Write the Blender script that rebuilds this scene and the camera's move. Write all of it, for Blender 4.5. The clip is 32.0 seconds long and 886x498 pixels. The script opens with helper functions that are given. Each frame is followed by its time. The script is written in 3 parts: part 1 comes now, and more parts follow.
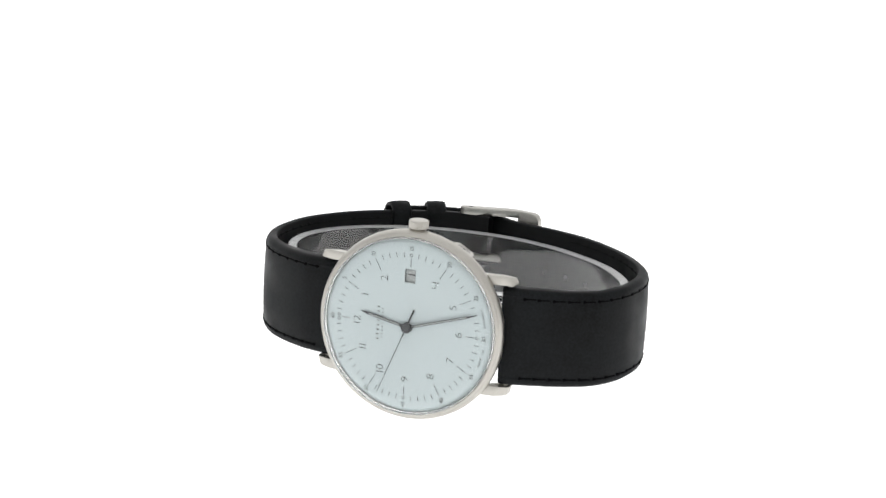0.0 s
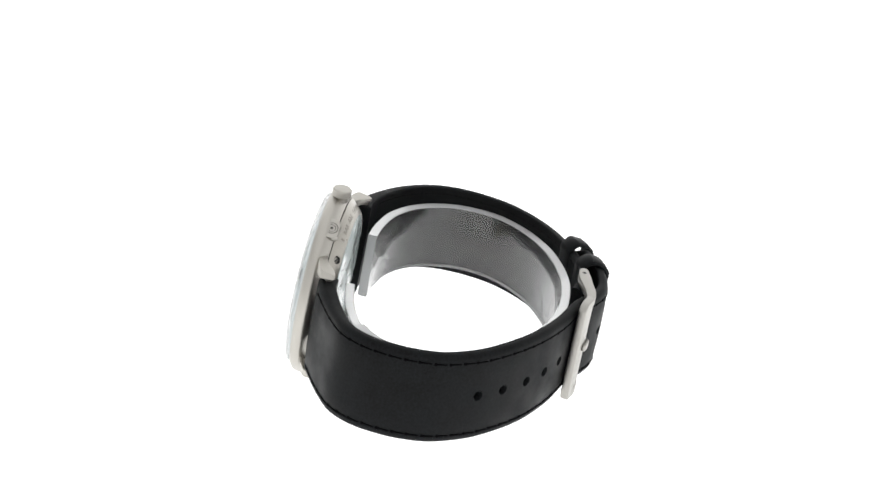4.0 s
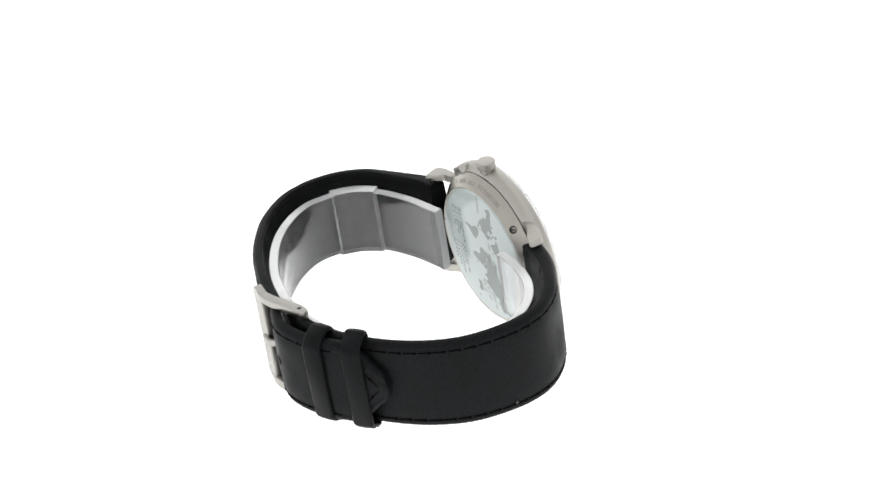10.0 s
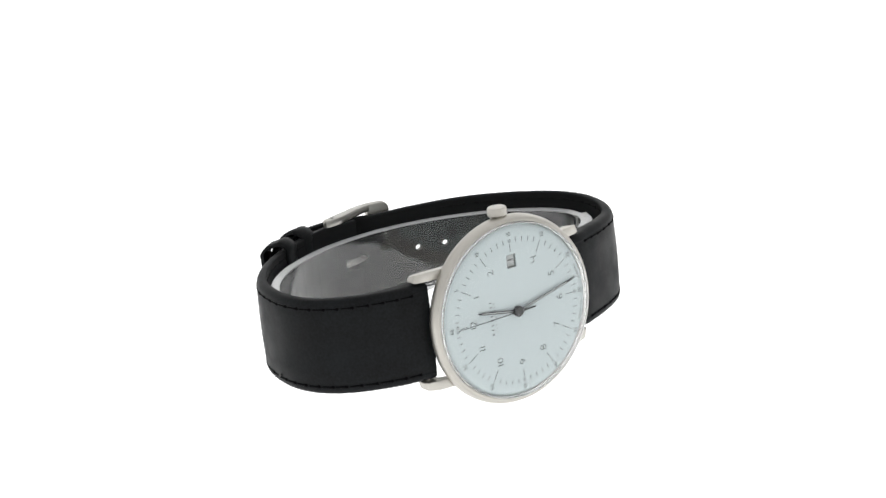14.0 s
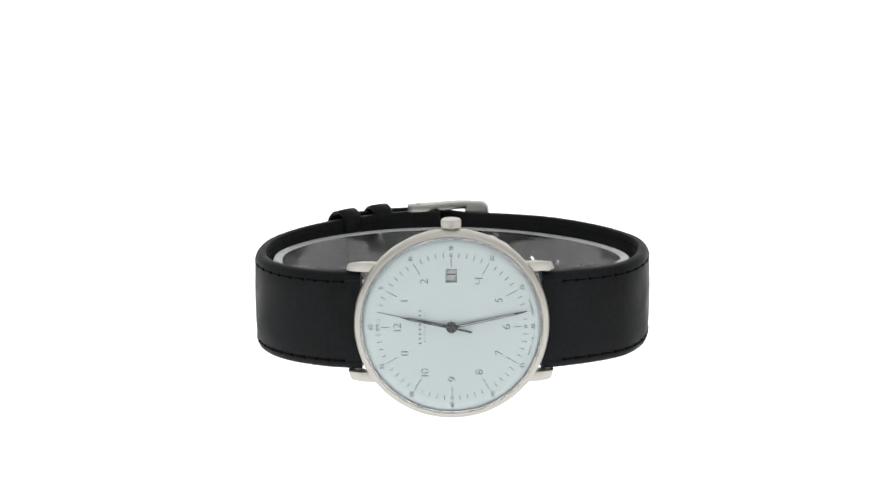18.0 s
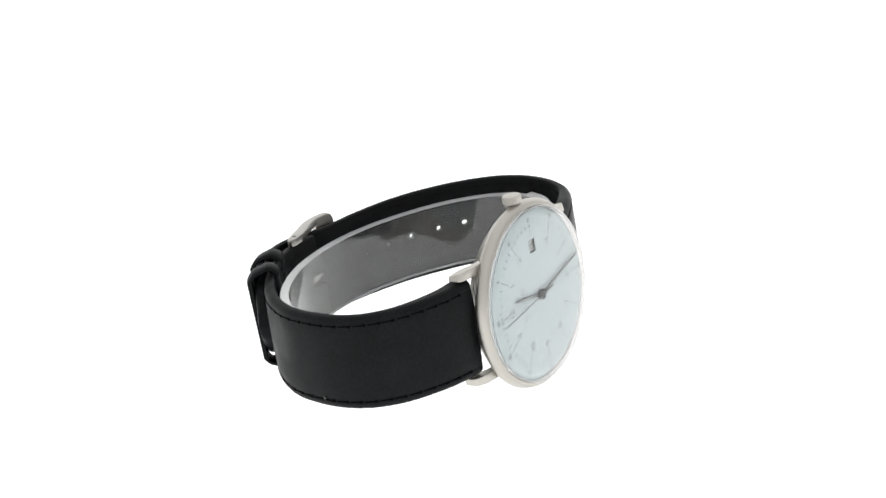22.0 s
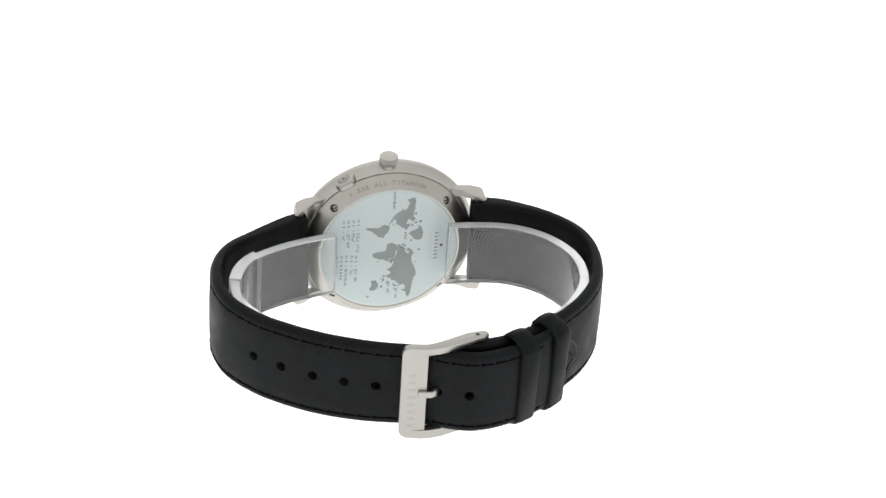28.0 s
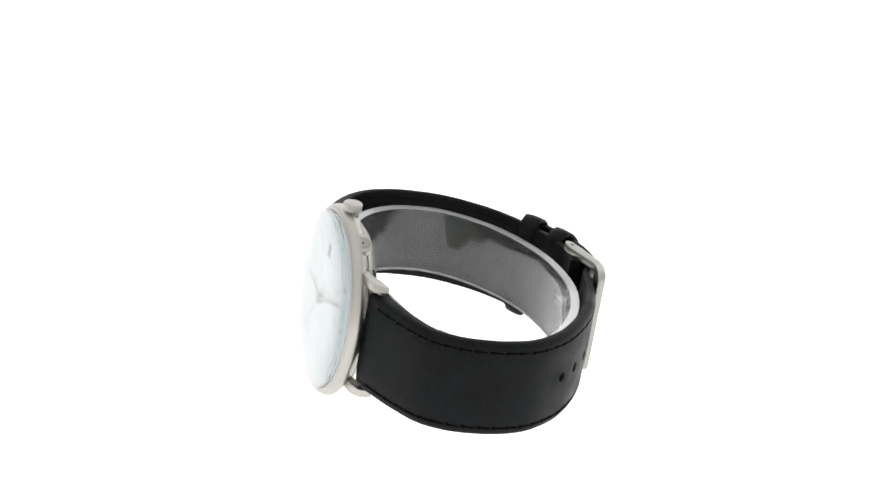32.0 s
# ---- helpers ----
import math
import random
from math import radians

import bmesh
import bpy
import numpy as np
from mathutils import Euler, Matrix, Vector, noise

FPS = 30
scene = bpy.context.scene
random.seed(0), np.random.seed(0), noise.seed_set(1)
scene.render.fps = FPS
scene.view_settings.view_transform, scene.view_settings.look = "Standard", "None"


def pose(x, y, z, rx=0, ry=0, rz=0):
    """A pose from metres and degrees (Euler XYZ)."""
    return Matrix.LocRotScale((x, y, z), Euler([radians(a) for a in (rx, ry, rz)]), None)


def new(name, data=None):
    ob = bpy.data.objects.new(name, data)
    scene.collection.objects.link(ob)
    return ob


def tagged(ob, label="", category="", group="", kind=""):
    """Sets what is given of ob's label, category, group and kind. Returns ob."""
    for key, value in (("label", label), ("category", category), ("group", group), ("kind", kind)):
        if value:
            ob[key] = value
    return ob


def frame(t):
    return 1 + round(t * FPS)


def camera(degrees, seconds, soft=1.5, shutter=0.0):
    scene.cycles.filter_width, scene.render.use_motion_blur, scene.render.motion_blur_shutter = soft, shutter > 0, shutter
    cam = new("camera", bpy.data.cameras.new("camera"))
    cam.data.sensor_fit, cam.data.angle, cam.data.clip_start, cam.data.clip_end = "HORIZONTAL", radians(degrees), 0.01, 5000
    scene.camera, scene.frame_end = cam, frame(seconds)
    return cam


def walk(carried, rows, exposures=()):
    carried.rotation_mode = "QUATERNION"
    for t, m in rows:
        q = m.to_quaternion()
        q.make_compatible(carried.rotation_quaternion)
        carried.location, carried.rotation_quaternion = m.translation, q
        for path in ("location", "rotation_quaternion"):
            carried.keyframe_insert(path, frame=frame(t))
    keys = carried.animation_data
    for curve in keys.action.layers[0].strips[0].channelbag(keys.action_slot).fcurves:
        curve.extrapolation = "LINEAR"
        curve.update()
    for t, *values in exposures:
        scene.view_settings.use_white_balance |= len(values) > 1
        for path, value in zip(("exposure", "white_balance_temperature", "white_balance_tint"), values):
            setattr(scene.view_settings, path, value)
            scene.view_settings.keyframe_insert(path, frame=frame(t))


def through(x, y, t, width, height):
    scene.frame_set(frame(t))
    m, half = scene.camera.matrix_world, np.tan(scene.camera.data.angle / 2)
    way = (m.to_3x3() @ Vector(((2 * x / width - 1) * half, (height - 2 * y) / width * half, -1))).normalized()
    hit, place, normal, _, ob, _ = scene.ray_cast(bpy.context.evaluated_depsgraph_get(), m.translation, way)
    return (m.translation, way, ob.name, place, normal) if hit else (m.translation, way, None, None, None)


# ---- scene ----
# ---- camera: fixed, looking down at the turning watch ----
EYE_D, EYE_Z = 0.47753, 0.22763
cam = camera(19.26, 32.0, soft=1.5)
CAM = (Matrix.Translation((0, -EYE_D, EYE_Z)) @ Matrix.Rotation(radians(-0.352), 4, "Z")
       @ Matrix.Rotation(radians(-24.913), 4, "X") @ Matrix.Rotation(radians(-0.172), 4, "Y") @ pose(0, 0, 0, 90))
walk(cam, [(0.0, CAM), (32.0, CAM)])

# ---- light: a white light tent over a glowing light table ----
FLOOR_Z = -0.02035
GLOW = {"floor": 1.34, "ceiling": 0.7, "north": 0.95, "south": 0.66, "east": 0.5, "west": 0.5}
world = bpy.data.worlds.new("world")
scene.world = world
world.use_nodes = True
world.node_tree.nodes["Background"].inputs[0].default_value = (1, 1, 1, 1)
world.node_tree.nodes["Background"].inputs[1].default_value = 0.3

# ---- the turn of the watch ----
# heading every half second before (and, mirrored, after) the moment of return
T_BACK = 17.45
HEADING = [-364.0, -360.97, -357.1, -352.36, -346.68, -339.99, -332.29, -323.61, -314.05, -303.78, -292.97, -281.9,
           -270.66, -259.34, -248.04, -236.89, -225.75, -214.48, -203.07, -191.6, -180.03, -168.36, -156.56, -144.66,
           -132.8, -121.1, -109.65, -98.39, -87.13, -75.81, -64.67, -54.11, -44.33, -35.48, -27.63, -20.79, -14.98]
TILT = Matrix.Rotation(radians(-9.937), 4, "X") @ Matrix.Rotation(radians(-0.666), 4, "Y")
SEAT = Matrix.Translation((0.00477, -0.02338, 0)) @ TILT


def heading(t):
    """Degrees of turn at t seconds, by a cubic through the half-second values."""
    s = abs(t - T_BACK) / 0.5
    i = min(int(s), len(HEADING) - 2)
    f = s - i
    p1, p2 = HEADING[i], HEADING[i + 1]
    p0 = HEADING[i - 1] if i else 2 * p1 - p2
    p3 = HEADING[i + 2] if i + 2 < len(HEADING) else 2 * p2 - p1
    return p1 + 0.5 * f * (p2 - p0 + f * (2 * p0 - 5 * p1 + 4 * p2 - p3 + f * (3 * (p1 - p2) + p3 - p0)))


def turned(t):
    return Matrix.Rotation(radians(heading(t)), 4, "Z") @ SEAT


# ---- materials ----
def material(name, color, rough=0.5, metal=0.0, spec=0.5, bump=0.0, scale=2000.0, vary=0.1, stretch=None, big=200.0, blotch=0.15):
    """A principled material with colour varied at two scales and a fine relief, in object space."""
    m = bpy.data.materials.new(name)
    m.use_nodes = True
    nt = m.node_tree
    b = nt.nodes["Principled BSDF"]
    b.inputs["Metallic"].default_value = metal
    b.inputs["Specular IOR Level"].default_value = spec
    co = nt.nodes.new("ShaderNodeTexCoord")
    mp = nt.nodes.new("ShaderNodeMapping")
    if stretch:
        mp.inputs["Scale"].default_value = stretch
    nt.links.new(co.outputs["Object"], mp.inputs[0])
    fine, wide = nt.nodes.new("ShaderNodeTexNoise"), nt.nodes.new("ShaderNodeTexNoise")
    fine.inputs["Scale"].default_value, fine.inputs["Detail"].default_value = scale, 4
    wide.inputs["Scale"].default_value, wide.inputs["Detail"].default_value = big, 3
    nt.links.new(mp.outputs[0], fine.inputs[0])
    nt.links.new(co.outputs["Object"], wide.inputs[0])
    mix = nt.nodes.new("ShaderNodeMath")
    mix.operation = "ADD"
    nt.links.new(fine.outputs[0], mix.inputs[0])
    nt.links.new(wide.outputs[0], mix.inputs[1])
    ramp = nt.nodes.new("ShaderNodeMapRange")
    ramp.inputs["From Min"].default_value, ramp.inputs["From Max"].default_value = 0.6, 1.4
    ramp.inputs["To Min"].default_value, ramp.inputs["To Max"].default_value = 1 - vary, 1 + vary
    nt.links.new(mix.outputs[0], ramp.inputs[0])
    tint = nt.nodes.new("ShaderNodeVectorMath")
    tint.operation = "SCALE"
    tint.inputs[0].default_value = color
    nt.links.new(ramp.outputs[0], tint.inputs["Scale"])
    nt.links.new(tint.outputs[0], b.inputs["Base Color"])
    rr = nt.nodes.new("ShaderNodeMapRange")
    rr.inputs["To Min"].default_value, rr.inputs["To Max"].default_value = rough * (1 - blotch), min(1, rough * (1 + blotch))
    rr.inputs["From Min"].default_value, rr.inputs["From Max"].default_value = 0.3, 0.7
    nt.links.new(wide.outputs[0], rr.inputs[0])
    nt.links.new(rr.outputs[0], b.inputs["Roughness"])
    if bump:
        bp = nt.nodes.new("ShaderNodeBump")
        bp.inputs["Strength"].default_value, bp.inputs["Distance"].default_value = bump, 0.0001
        nt.links.new(fine.outputs[0], bp.inputs["Height"])
        nt.links.new(bp.outputs[0], b.inputs["Normal"])
    return m


def clear(name, gloss_rough=0.03, least=0.012, tint=(1, 1, 1)):
    """A thin clear pane: what lies behind shows through, and gloss grows towards the edge of sight."""
    m = bpy.data.materials.new(name)
    m.use_nodes = True
    nt = m.node_tree
    nt.nodes.remove(nt.nodes["Principled BSDF"])
    tr, gl = nt.nodes.new("ShaderNodeBsdfTransparent"), nt.nodes.new("ShaderNodeBsdfGlossy")
    tr.inputs[0].default_value = (*tint, 1)
    gl.inputs["Roughness"].default_value = gloss_rough
    fr, mx = nt.nodes.new("ShaderNodeLayerWeight"), nt.nodes.new("ShaderNodeMixShader")
    fr.inputs["Blend"].default_value = 0.5
    steep, lift = nt.nodes.new("ShaderNodeMath"), nt.nodes.new("ShaderNodeMapRange")
    steep.operation, steep.inputs[1].default_value = "POWER", 5.0
    lift.inputs["From Max"].default_value, lift.inputs["To Min"].default_value = 0.62, least
    nt.links.new(fr.outputs["Facing"], steep.inputs[0])
    nt.links.new(steep.outputs[0], lift.inputs[0])
    nt.links.new(lift.outputs[0], mx.inputs[0])
    nt.links.new(tr.outputs[0], mx.inputs[1])
    nt.links.new(gl.outputs[0], mx.inputs[2])
    nt.links.new(mx.outputs[0], nt.nodes["Material Output"].inputs[0])
    return m


def acrylic(name, rough=0.0, through=0.985):
    m = bpy.data.materials.new(name)
    m.use_nodes = True
    nt = m.node_tree
    b = nt.nodes["Principled BSDF"]
    b.inputs["Base Color"].default_value = (0.985, 0.99, 0.99, 1)
    b.inputs["Transmission Weight"].default_value = through
    b.inputs["IOR"].default_value = 1.44
    b.inputs["Roughness"].default_value = rough
    if rough:
        # saw marks and small chips
        co, wave, bp = nt.nodes.new("ShaderNodeTexCoord"), nt.nodes.new("ShaderNodeTexNoise"), nt.nodes.new("ShaderNodeBump")
        wave.inputs["Scale"].default_value, wave.inputs["Detail"].default_value = 700, 5
        bp.inputs["Strength"].default_value, bp.inputs["Distance"].default_value = 0.5, 0.0003
        nt.links.new(co.outputs["Object"], wave.inputs[0])
        nt.links.new(wave.outputs[0], bp.inputs["Height"])
        nt.links.new(bp.outputs[0], b.inputs["Normal"])
    return m


def glowing(name, strength, color=(1, 1, 1)):
    """White translucent sheet, lit from its far side."""
    m = bpy.data.materials.new(name)
    m.use_nodes = True
    b = m.node_tree.nodes["Principled BSDF"]
    b.inputs["Base Color"].default_value = (0.3, 0.3, 0.3, 1)
    b.inputs["Roughness"].default_value = 0.9
    b.inputs["Specular IOR Level"].default_value = 0.0
    b.inputs["Emission Color"].default_value = (*color, 1)
    b.inputs["Emission Strength"].default_value = strength
    return m


M_TI = material("blasted_titanium", (0.44, 0.425, 0.39), 0.38, 1.0, bump=0.15, scale=9000, vary=0.05)
M_TI_BRUSH = material("brushed_titanium", (0.41, 0.392, 0.355), 0.32, 1.0, bump=0.12, scale=5000, vary=0.08)
M_STEEL = material("satin_steel", (0.375, 0.365, 0.34), 0.34, 1.0, bump=0.1, scale=7000, vary=0.05)
M_LEATHER = material("black_leather", (0.0044, 0.0052, 0.0058), 0.5, 0.0, spec=0.1, bump=0.1, scale=2000, vary=0.85, big=140, blotch=0.25)
M_LINING = material("black_lining", (0.0046, 0.0049, 0.0053), 0.52, 0.0, spec=0.1, bump=0.0, scale=900, vary=0.12)
M_THREAD = material("black_thread_hole_shade", (0.0025, 0.0025, 0.003), 0.9, 0.0, spec=0.02, bump=0.5, scale=9000, vary=0.2)
# A slightly lighter black for the rows on the lining.
M_SEAM = material("lighter_black_thread", (0.0042, 0.0044, 0.0048), 0.7, 0.0, spec=0.08, bump=0.3, scale=6000, vary=0.3)
M_LOOSE = material("pale_thread", (0.06, 0.06, 0.057), 0.8, vary=0.2)
M_DIAL = material("white_dial", (0.47, 0.532, 0.538), 0.6, 0.0, spec=0.2, bump=0.0, scale=4000, vary=0.012)
M_INK = material("grey_ink", (0.03, 0.03, 0.03), 0.6, vary=0.1)
M_INK_SOFT = material("pale_ink", (0.09, 0.095, 0.095), 0.6, vary=0.1)
M_HAND = material("dark_grey_steel", (0.035, 0.036, 0.038), 0.4, 0.3, vary=0.08)
M_LUME = material("pale_lume", (0.42, 0.45, 0.44), 0.7, vary=0.05)
# Whitish date disc, greyed with the shade of its recess.
M_DATE = material("shaded_date_disc", (0.36, 0.38, 0.375), 0.6, vary=0.05)
M_BACK = material("frosted_back", (0.50, 0.565, 0.56), 0.1, 0.0, spec=0.5, vary=0.02)
M_MAP = material("grey_map_print", (0.225, 0.255, 0.245), 0.1, vary=0.12, scale=3000)
M_STATION = material("station_print", (0.15, 0.165, 0.16), 0.1, vary=0.1)
M_ENGRAVE = material("dull_engraving", (0.325, 0.31, 0.28), 0.5, 0.9, vary=0.25, scale=3000)
M_POLISH = material("polished_steel", (0.5, 0.5, 0.485), 0.2, 1.0, vary=0.02)
M_STAMP = material("stamped_steel", (0.35, 0.34, 0.315), 0.42, 1.0, vary=0.1)
M_SCREW = material("dull_screw_steel", (0.34, 0.325, 0.3), 0.3, 1.0, vary=0.1)
# Near-black for recesses: the shade of slots and holes put into colour.
M_DARK = material("recess_shade_paint", (0.02, 0.02, 0.02), 0.7, vary=0.2)
M_CRYSTAL = clear("domed_crystal", 0.02)
M_CUFF = acrylic("clear_acrylic")
M_EDGE = acrylic("ground_crystal_edge", 0.12, 0.95)
# Sawn edges; their white share imitates light piped through the acrylic.
M_PIPED_EDGE = acrylic("sawn_edge_piped_light", 0.24, 0.66)


# ---- building helpers (all shapes in millimetres) ----
MM = 0.001


def mesh_of(name, bm, mat, sharp=35.0):
    me = bpy.data.meshes.new(name)
    bmesh.ops.recalc_face_normals(bm, faces=bm.faces)
    bmesh.ops.scale(bm, vec=(MM, MM, MM), verts=bm.verts)
    bm.to_mesh(me)
    bm.free()
    me.materials.append(mat)
    me.shade_smooth()
    me.set_sharp_from_angle(angle=radians(sharp))
    return me


def part(name, bm, mat, parent, label="", sharp=35.0, kind=""):
    """Links a bmesh, or a mesh that is shared, as one object under a thing or part."""
    me = bm if isinstance(bm, bpy.types.Mesh) else mesh_of(name, bm, mat, sharp)
    ob = new(name, me)
    ob.parent = parent
    return tagged(ob, label, kind=kind)


# the watch head leans a little on its strap; dial space: right (3 o'clock), up (12 o'clock), out of the dial
HEAD = Matrix.Rotation(radians(-0.9), 4, "X")
DIAL = HEAD @ Matrix(((0, -1, 0, 0), (0, 0, -1, 0), (1, 0, 0, 0), (0, 0, 0, 1)))


def clock(deg, r, c=0.0):
    """A place in dial space at a clock angle."""
    return Vector((r * math.sin(radians(deg)), r * math.cos(radians(deg)), c))


def to_watch(bm, m=DIAL):
    bmesh.ops.transform(bm, matrix=m, verts=bm.verts)
    return bm


def revolve(profile, n=128, closed=False, wave=None):
    """Turns a profile of (radius, height) about the dial's axis."""
    bm = bmesh.new()
    rings = []
    for k in range(n):
        a = 2 * math.pi * k / n
        ring = []
        for r, c in profile:
            q = r + (wave(k) if wave else 0)
            ring.append(bm.verts.new((q * math.cos(a), q * math.sin(a), c)))
        rings.append(ring)
    m = len(profile)
    for k in range(n):
        p, q = rings[k], rings[(k + 1) % n]
        for i in range(m if closed else m - 1):
            j = (i + 1) % m
            f = [p[i], q[i], q[j], p[j]]
            bm.faces.new(f)
    bmesh.ops.remove_doubles(bm, verts=bm.verts, dist=1e-5)
    return bm


def prism(points, lo, hi, bevel=0.0, segments=2, axis="z"):
    """A polygon in x and y, drawn out from lo to hi, with bevelled edges."""
    bm = bmesh.new()
    a = [bm.verts.new((x, y, lo)) for x, y in points]
    b = [bm.verts.new((x, y, hi)) for x, y in points]
    bm.faces.new(a[::-1])
    bm.faces.new(b)
    n = len(a)
    for i in range(n):
        bm.faces.new((a[i], a[(i + 1) % n], b[(i + 1) % n], b[i]))
    bmesh.ops.recalc_face_normals(bm, faces=bm.faces)
    if bevel:
        bmesh.ops.bevel(bm, geom=bm.edges[:], offset=bevel, segments=segments, affect="EDGES", profile=0.5, clamp_overlap=True)
    return bm


def box(x0, x1, y0, y1, z0, z1, bevel=0.0, segments=2):
    return prism([(x0, y0), (x1, y0), (x1, y1), (x0, y1)], z0, z1, bevel, segments)


def spline(pts, step):
    """A smooth line through points in a plane, at even steps; gives points and tangents."""
    pts = [Vector((x, y)) for x, y in pts]
    full = [2 * pts[0] - pts[1], *pts, 2 * pts[-1] - pts[-2]]
    dense = []
    for i in range(1, len(full) - 2):
        p0, p1, p2, p3 = full[i - 1:i + 3]
        for k in range(24):
            f = k / 24
            dense.append(p1 + 0.5 * f * (p2 - p0 + f * (2 * p0 - 5 * p1 + 4 * p2 - p3 + f * (3 * (p1 - p2) + p3 - p0))))
    dense.append(pts[-1])
    for _ in range(6):
        dense = [dense[0], *((dense[i - 1] + 2 * dense[i] + dense[i + 1]) / 4 for i in range(1, len(dense) - 1)), dense[-1]]
    run = [0.0]
    for a, b in zip(dense, dense[1:]):
        run.append(run[-1] + (b - a).length)
    n = max(2, round(run[-1] / step))
    out, j = [], 0
    for k in range(n + 1):
        s = run[-1] * k / n
        while j < len(run) - 2 and run[j + 1] < s:
            j += 1
        f = (s - run[j]) / max(run[j + 1] - run[j], 1e-9)
        out.append(dense[j].lerp(dense[j + 1], min(f, 1)))
    tan = []
    for k in range(n + 1):
        d = out[min(k + 1, n)] - out[max(k - 1, 0)]
        tan.append(d.normalized())
    return out, tan, run[-1]


def band(path, side, half, thick, crown=0.2, step=0.5, groove=0.05, centre=None):
    """A strap along a line of its outer face. side: which way is out; half, thick: functions of the way s along it."""
    pts, tan, length = spline(path, step)
    bm = bmesh.new()
    rows = []
    n = len(pts)
    for k in range(n):
        s = length * k / (n - 1)
        h, th = half(s, length), thick(s, length)
        out = Vector((tan[k].y, -tan[k].x)) * side
        ring = []

        def add(d, z):
            p = pts[k] + out * d
            ring.append(bm.verts.new((p.x, p.y, z + (centre(s, length) if centre else 0))))
        g = groove if h > 5 else 0.0
        k5 = min(1.0, h / 4.5)
        inner = h - 2.15 * k5
        # the outer edge is rolled, the inner one nearly square
        rd, rz, ri = min(1.35, th * 0.62) * k5, 1.43 * k5, 0.4 * k5
        add(0, -(h - rz))
        for inset, d in ((1.45, 0.02), (1.6, -g), (1.9, -g), (2.15, 0.02)):
            add(d, -(h - inset * k5))
        for i in range(1, 6):
            z = -inner + 2 * inner * i / 6
            add(0.02 + crown * (1 - (z / inner) ** 2), z)
        for inset, d in ((2.15, 0.02), (1.9, -g), (1.6, -g), (1.45, 0.02)):
            add(d, h - inset * k5)
        add(0, h - rz)
        for i in range(1, 6):
            a = math.pi / 2 * i / 6
            add(-rd + rd * math.cos(a), h - rz + rz * math.sin(a))
        add(-rd, h)
        add(-(th - ri), h)
        for i in range(1, 6):
            a = math.pi / 2 * i / 6
            add(-(th - ri) - ri * math.sin(a), h - ri + ri * math.cos(a))
        for i in range(5):
            z = (h - ri) - 2 * (h - ri) * i / 4
            add(-th, z)
        for i in range(1, 6):
            a = math.pi / 2 * i / 6
            add(-(th - ri) - ri * math.cos(a), -(h - ri) - ri * math.sin(a))
        add(-(th - ri), -h)
        add(-rd, -h)
        for i in range(1, 6):
            a = math.pi / 2 * i / 6
            add(-rd + rd * math.sin(a), -(h - rz) - rz * math.cos(a))
        rows.append(ring)
    m = len(rows[0])
    for a, b in zip(rows, rows[1:]):
        for i in range(m):
            # the lining is the second material
            bm.faces.new((a[i], a[(i + 1) % m], b[(i + 1) % m], b[i])).material_index = 1 if 25 < i < 33 else 0
    bm.faces.new(rows[0][::-1])
    bm.faces.new(rows[-1])
    return bm


def sheet(path, side, h, th, bevel=0.12, step=0.9):
    """A plain strip along a line of its outer face, with slightly broken edges; the sawn edges take the second material."""
    pts, tan, length = spline(path, step)
    bm = bmesh.new()
    rows = []
    for p, t in zip(pts, tan):
        out = Vector((t.y, -t.x)) * side
        sec = [(0, -h + bevel), (0, h - bevel), (-bevel, h), (-th + bevel, h), (-th, h - bevel), (-th, -h + bevel), (-th + bevel, -h), (-bevel, -h)]
        rows.append([bm.verts.new((*(p + out * d), z)) for d, z in sec])
    for a, b in zip(rows, rows[1:]):
        for i in range(8):
            f = bm.faces.new((a[i], a[(i + 1) % 8], b[(i + 1) % 8], b[i]))
            f.material_index = 0 if i in (0, 4) else 1
    for r in (rows[0][::-1], rows[-1]):
        bm.faces.new(r).material_index = 1
    return bm


def along(path, s, side, step=0.25):
    """The place, tangent and outward way at s millimetres along a line."""
    pts, tan, length = spline(path, step)
    k = min(len(pts) - 1, max(0, round(s / length * (len(pts) - 1))))
    return pts[k], tan[k], Vector((tan[k].y, -tan[k].x)) * side


def where_x(path, x, lo=0, step=0.25):
    """The way along a line at which it comes nearest to x, past lo."""
    pts, tan, length = spline(path, step)
    best = min((abs(p.x - x), i) for i, p in enumerate(pts) if i / (len(pts) - 1) * length >= lo)
    return best[1] / (len(pts) - 1) * length


def strap_frame(p, t, out, z, lift=0.0):
    """A pose on a strap: x along it, y out of it, z across."""
    q = p + out * lift
    m = Matrix(((t.x, out.x, 0, q.x * MM), (t.y, out.y, 0, q.y * MM), (0, 0, 1, z * MM), (0, 0, 0, 1)))
    if m.determinant() < 0:
        m = Matrix(((t.x, out.x, 0, q.x * MM), (t.y, out.y, 0, q.y * MM), (0, 0, -1, z * MM), (0, 0, 0, 1)))
    return m


def cut(ob, bm):
    """Cuts the solid bm, in millimetres, out of a mesh object."""
    kept = len(ob.data.materials)
    tool = new("cutter", mesh_of("cutter", bm, M_DARK))
    tool.parent = ob.parent
    mod = ob.modifiers.new("cut", "BOOLEAN")
    mod.object, mod.operation, mod.solver = tool, "DIFFERENCE", "EXACT"
    bpy.context.view_layer.update()
    me = bpy.data.meshes.new_from_object(ob.evaluated_get(bpy.context.evaluated_depsgraph_get()))
    ob.modifiers.clear()
    if len(me.vertices) < 200:
        raise RuntimeError("the cut failed")
    ob.data = me
    while len(me.materials) > kept:
        me.materials.pop()
    me.set_sharp_from_angle(angle=radians(35))
    bpy.data.objects.remove(tool)


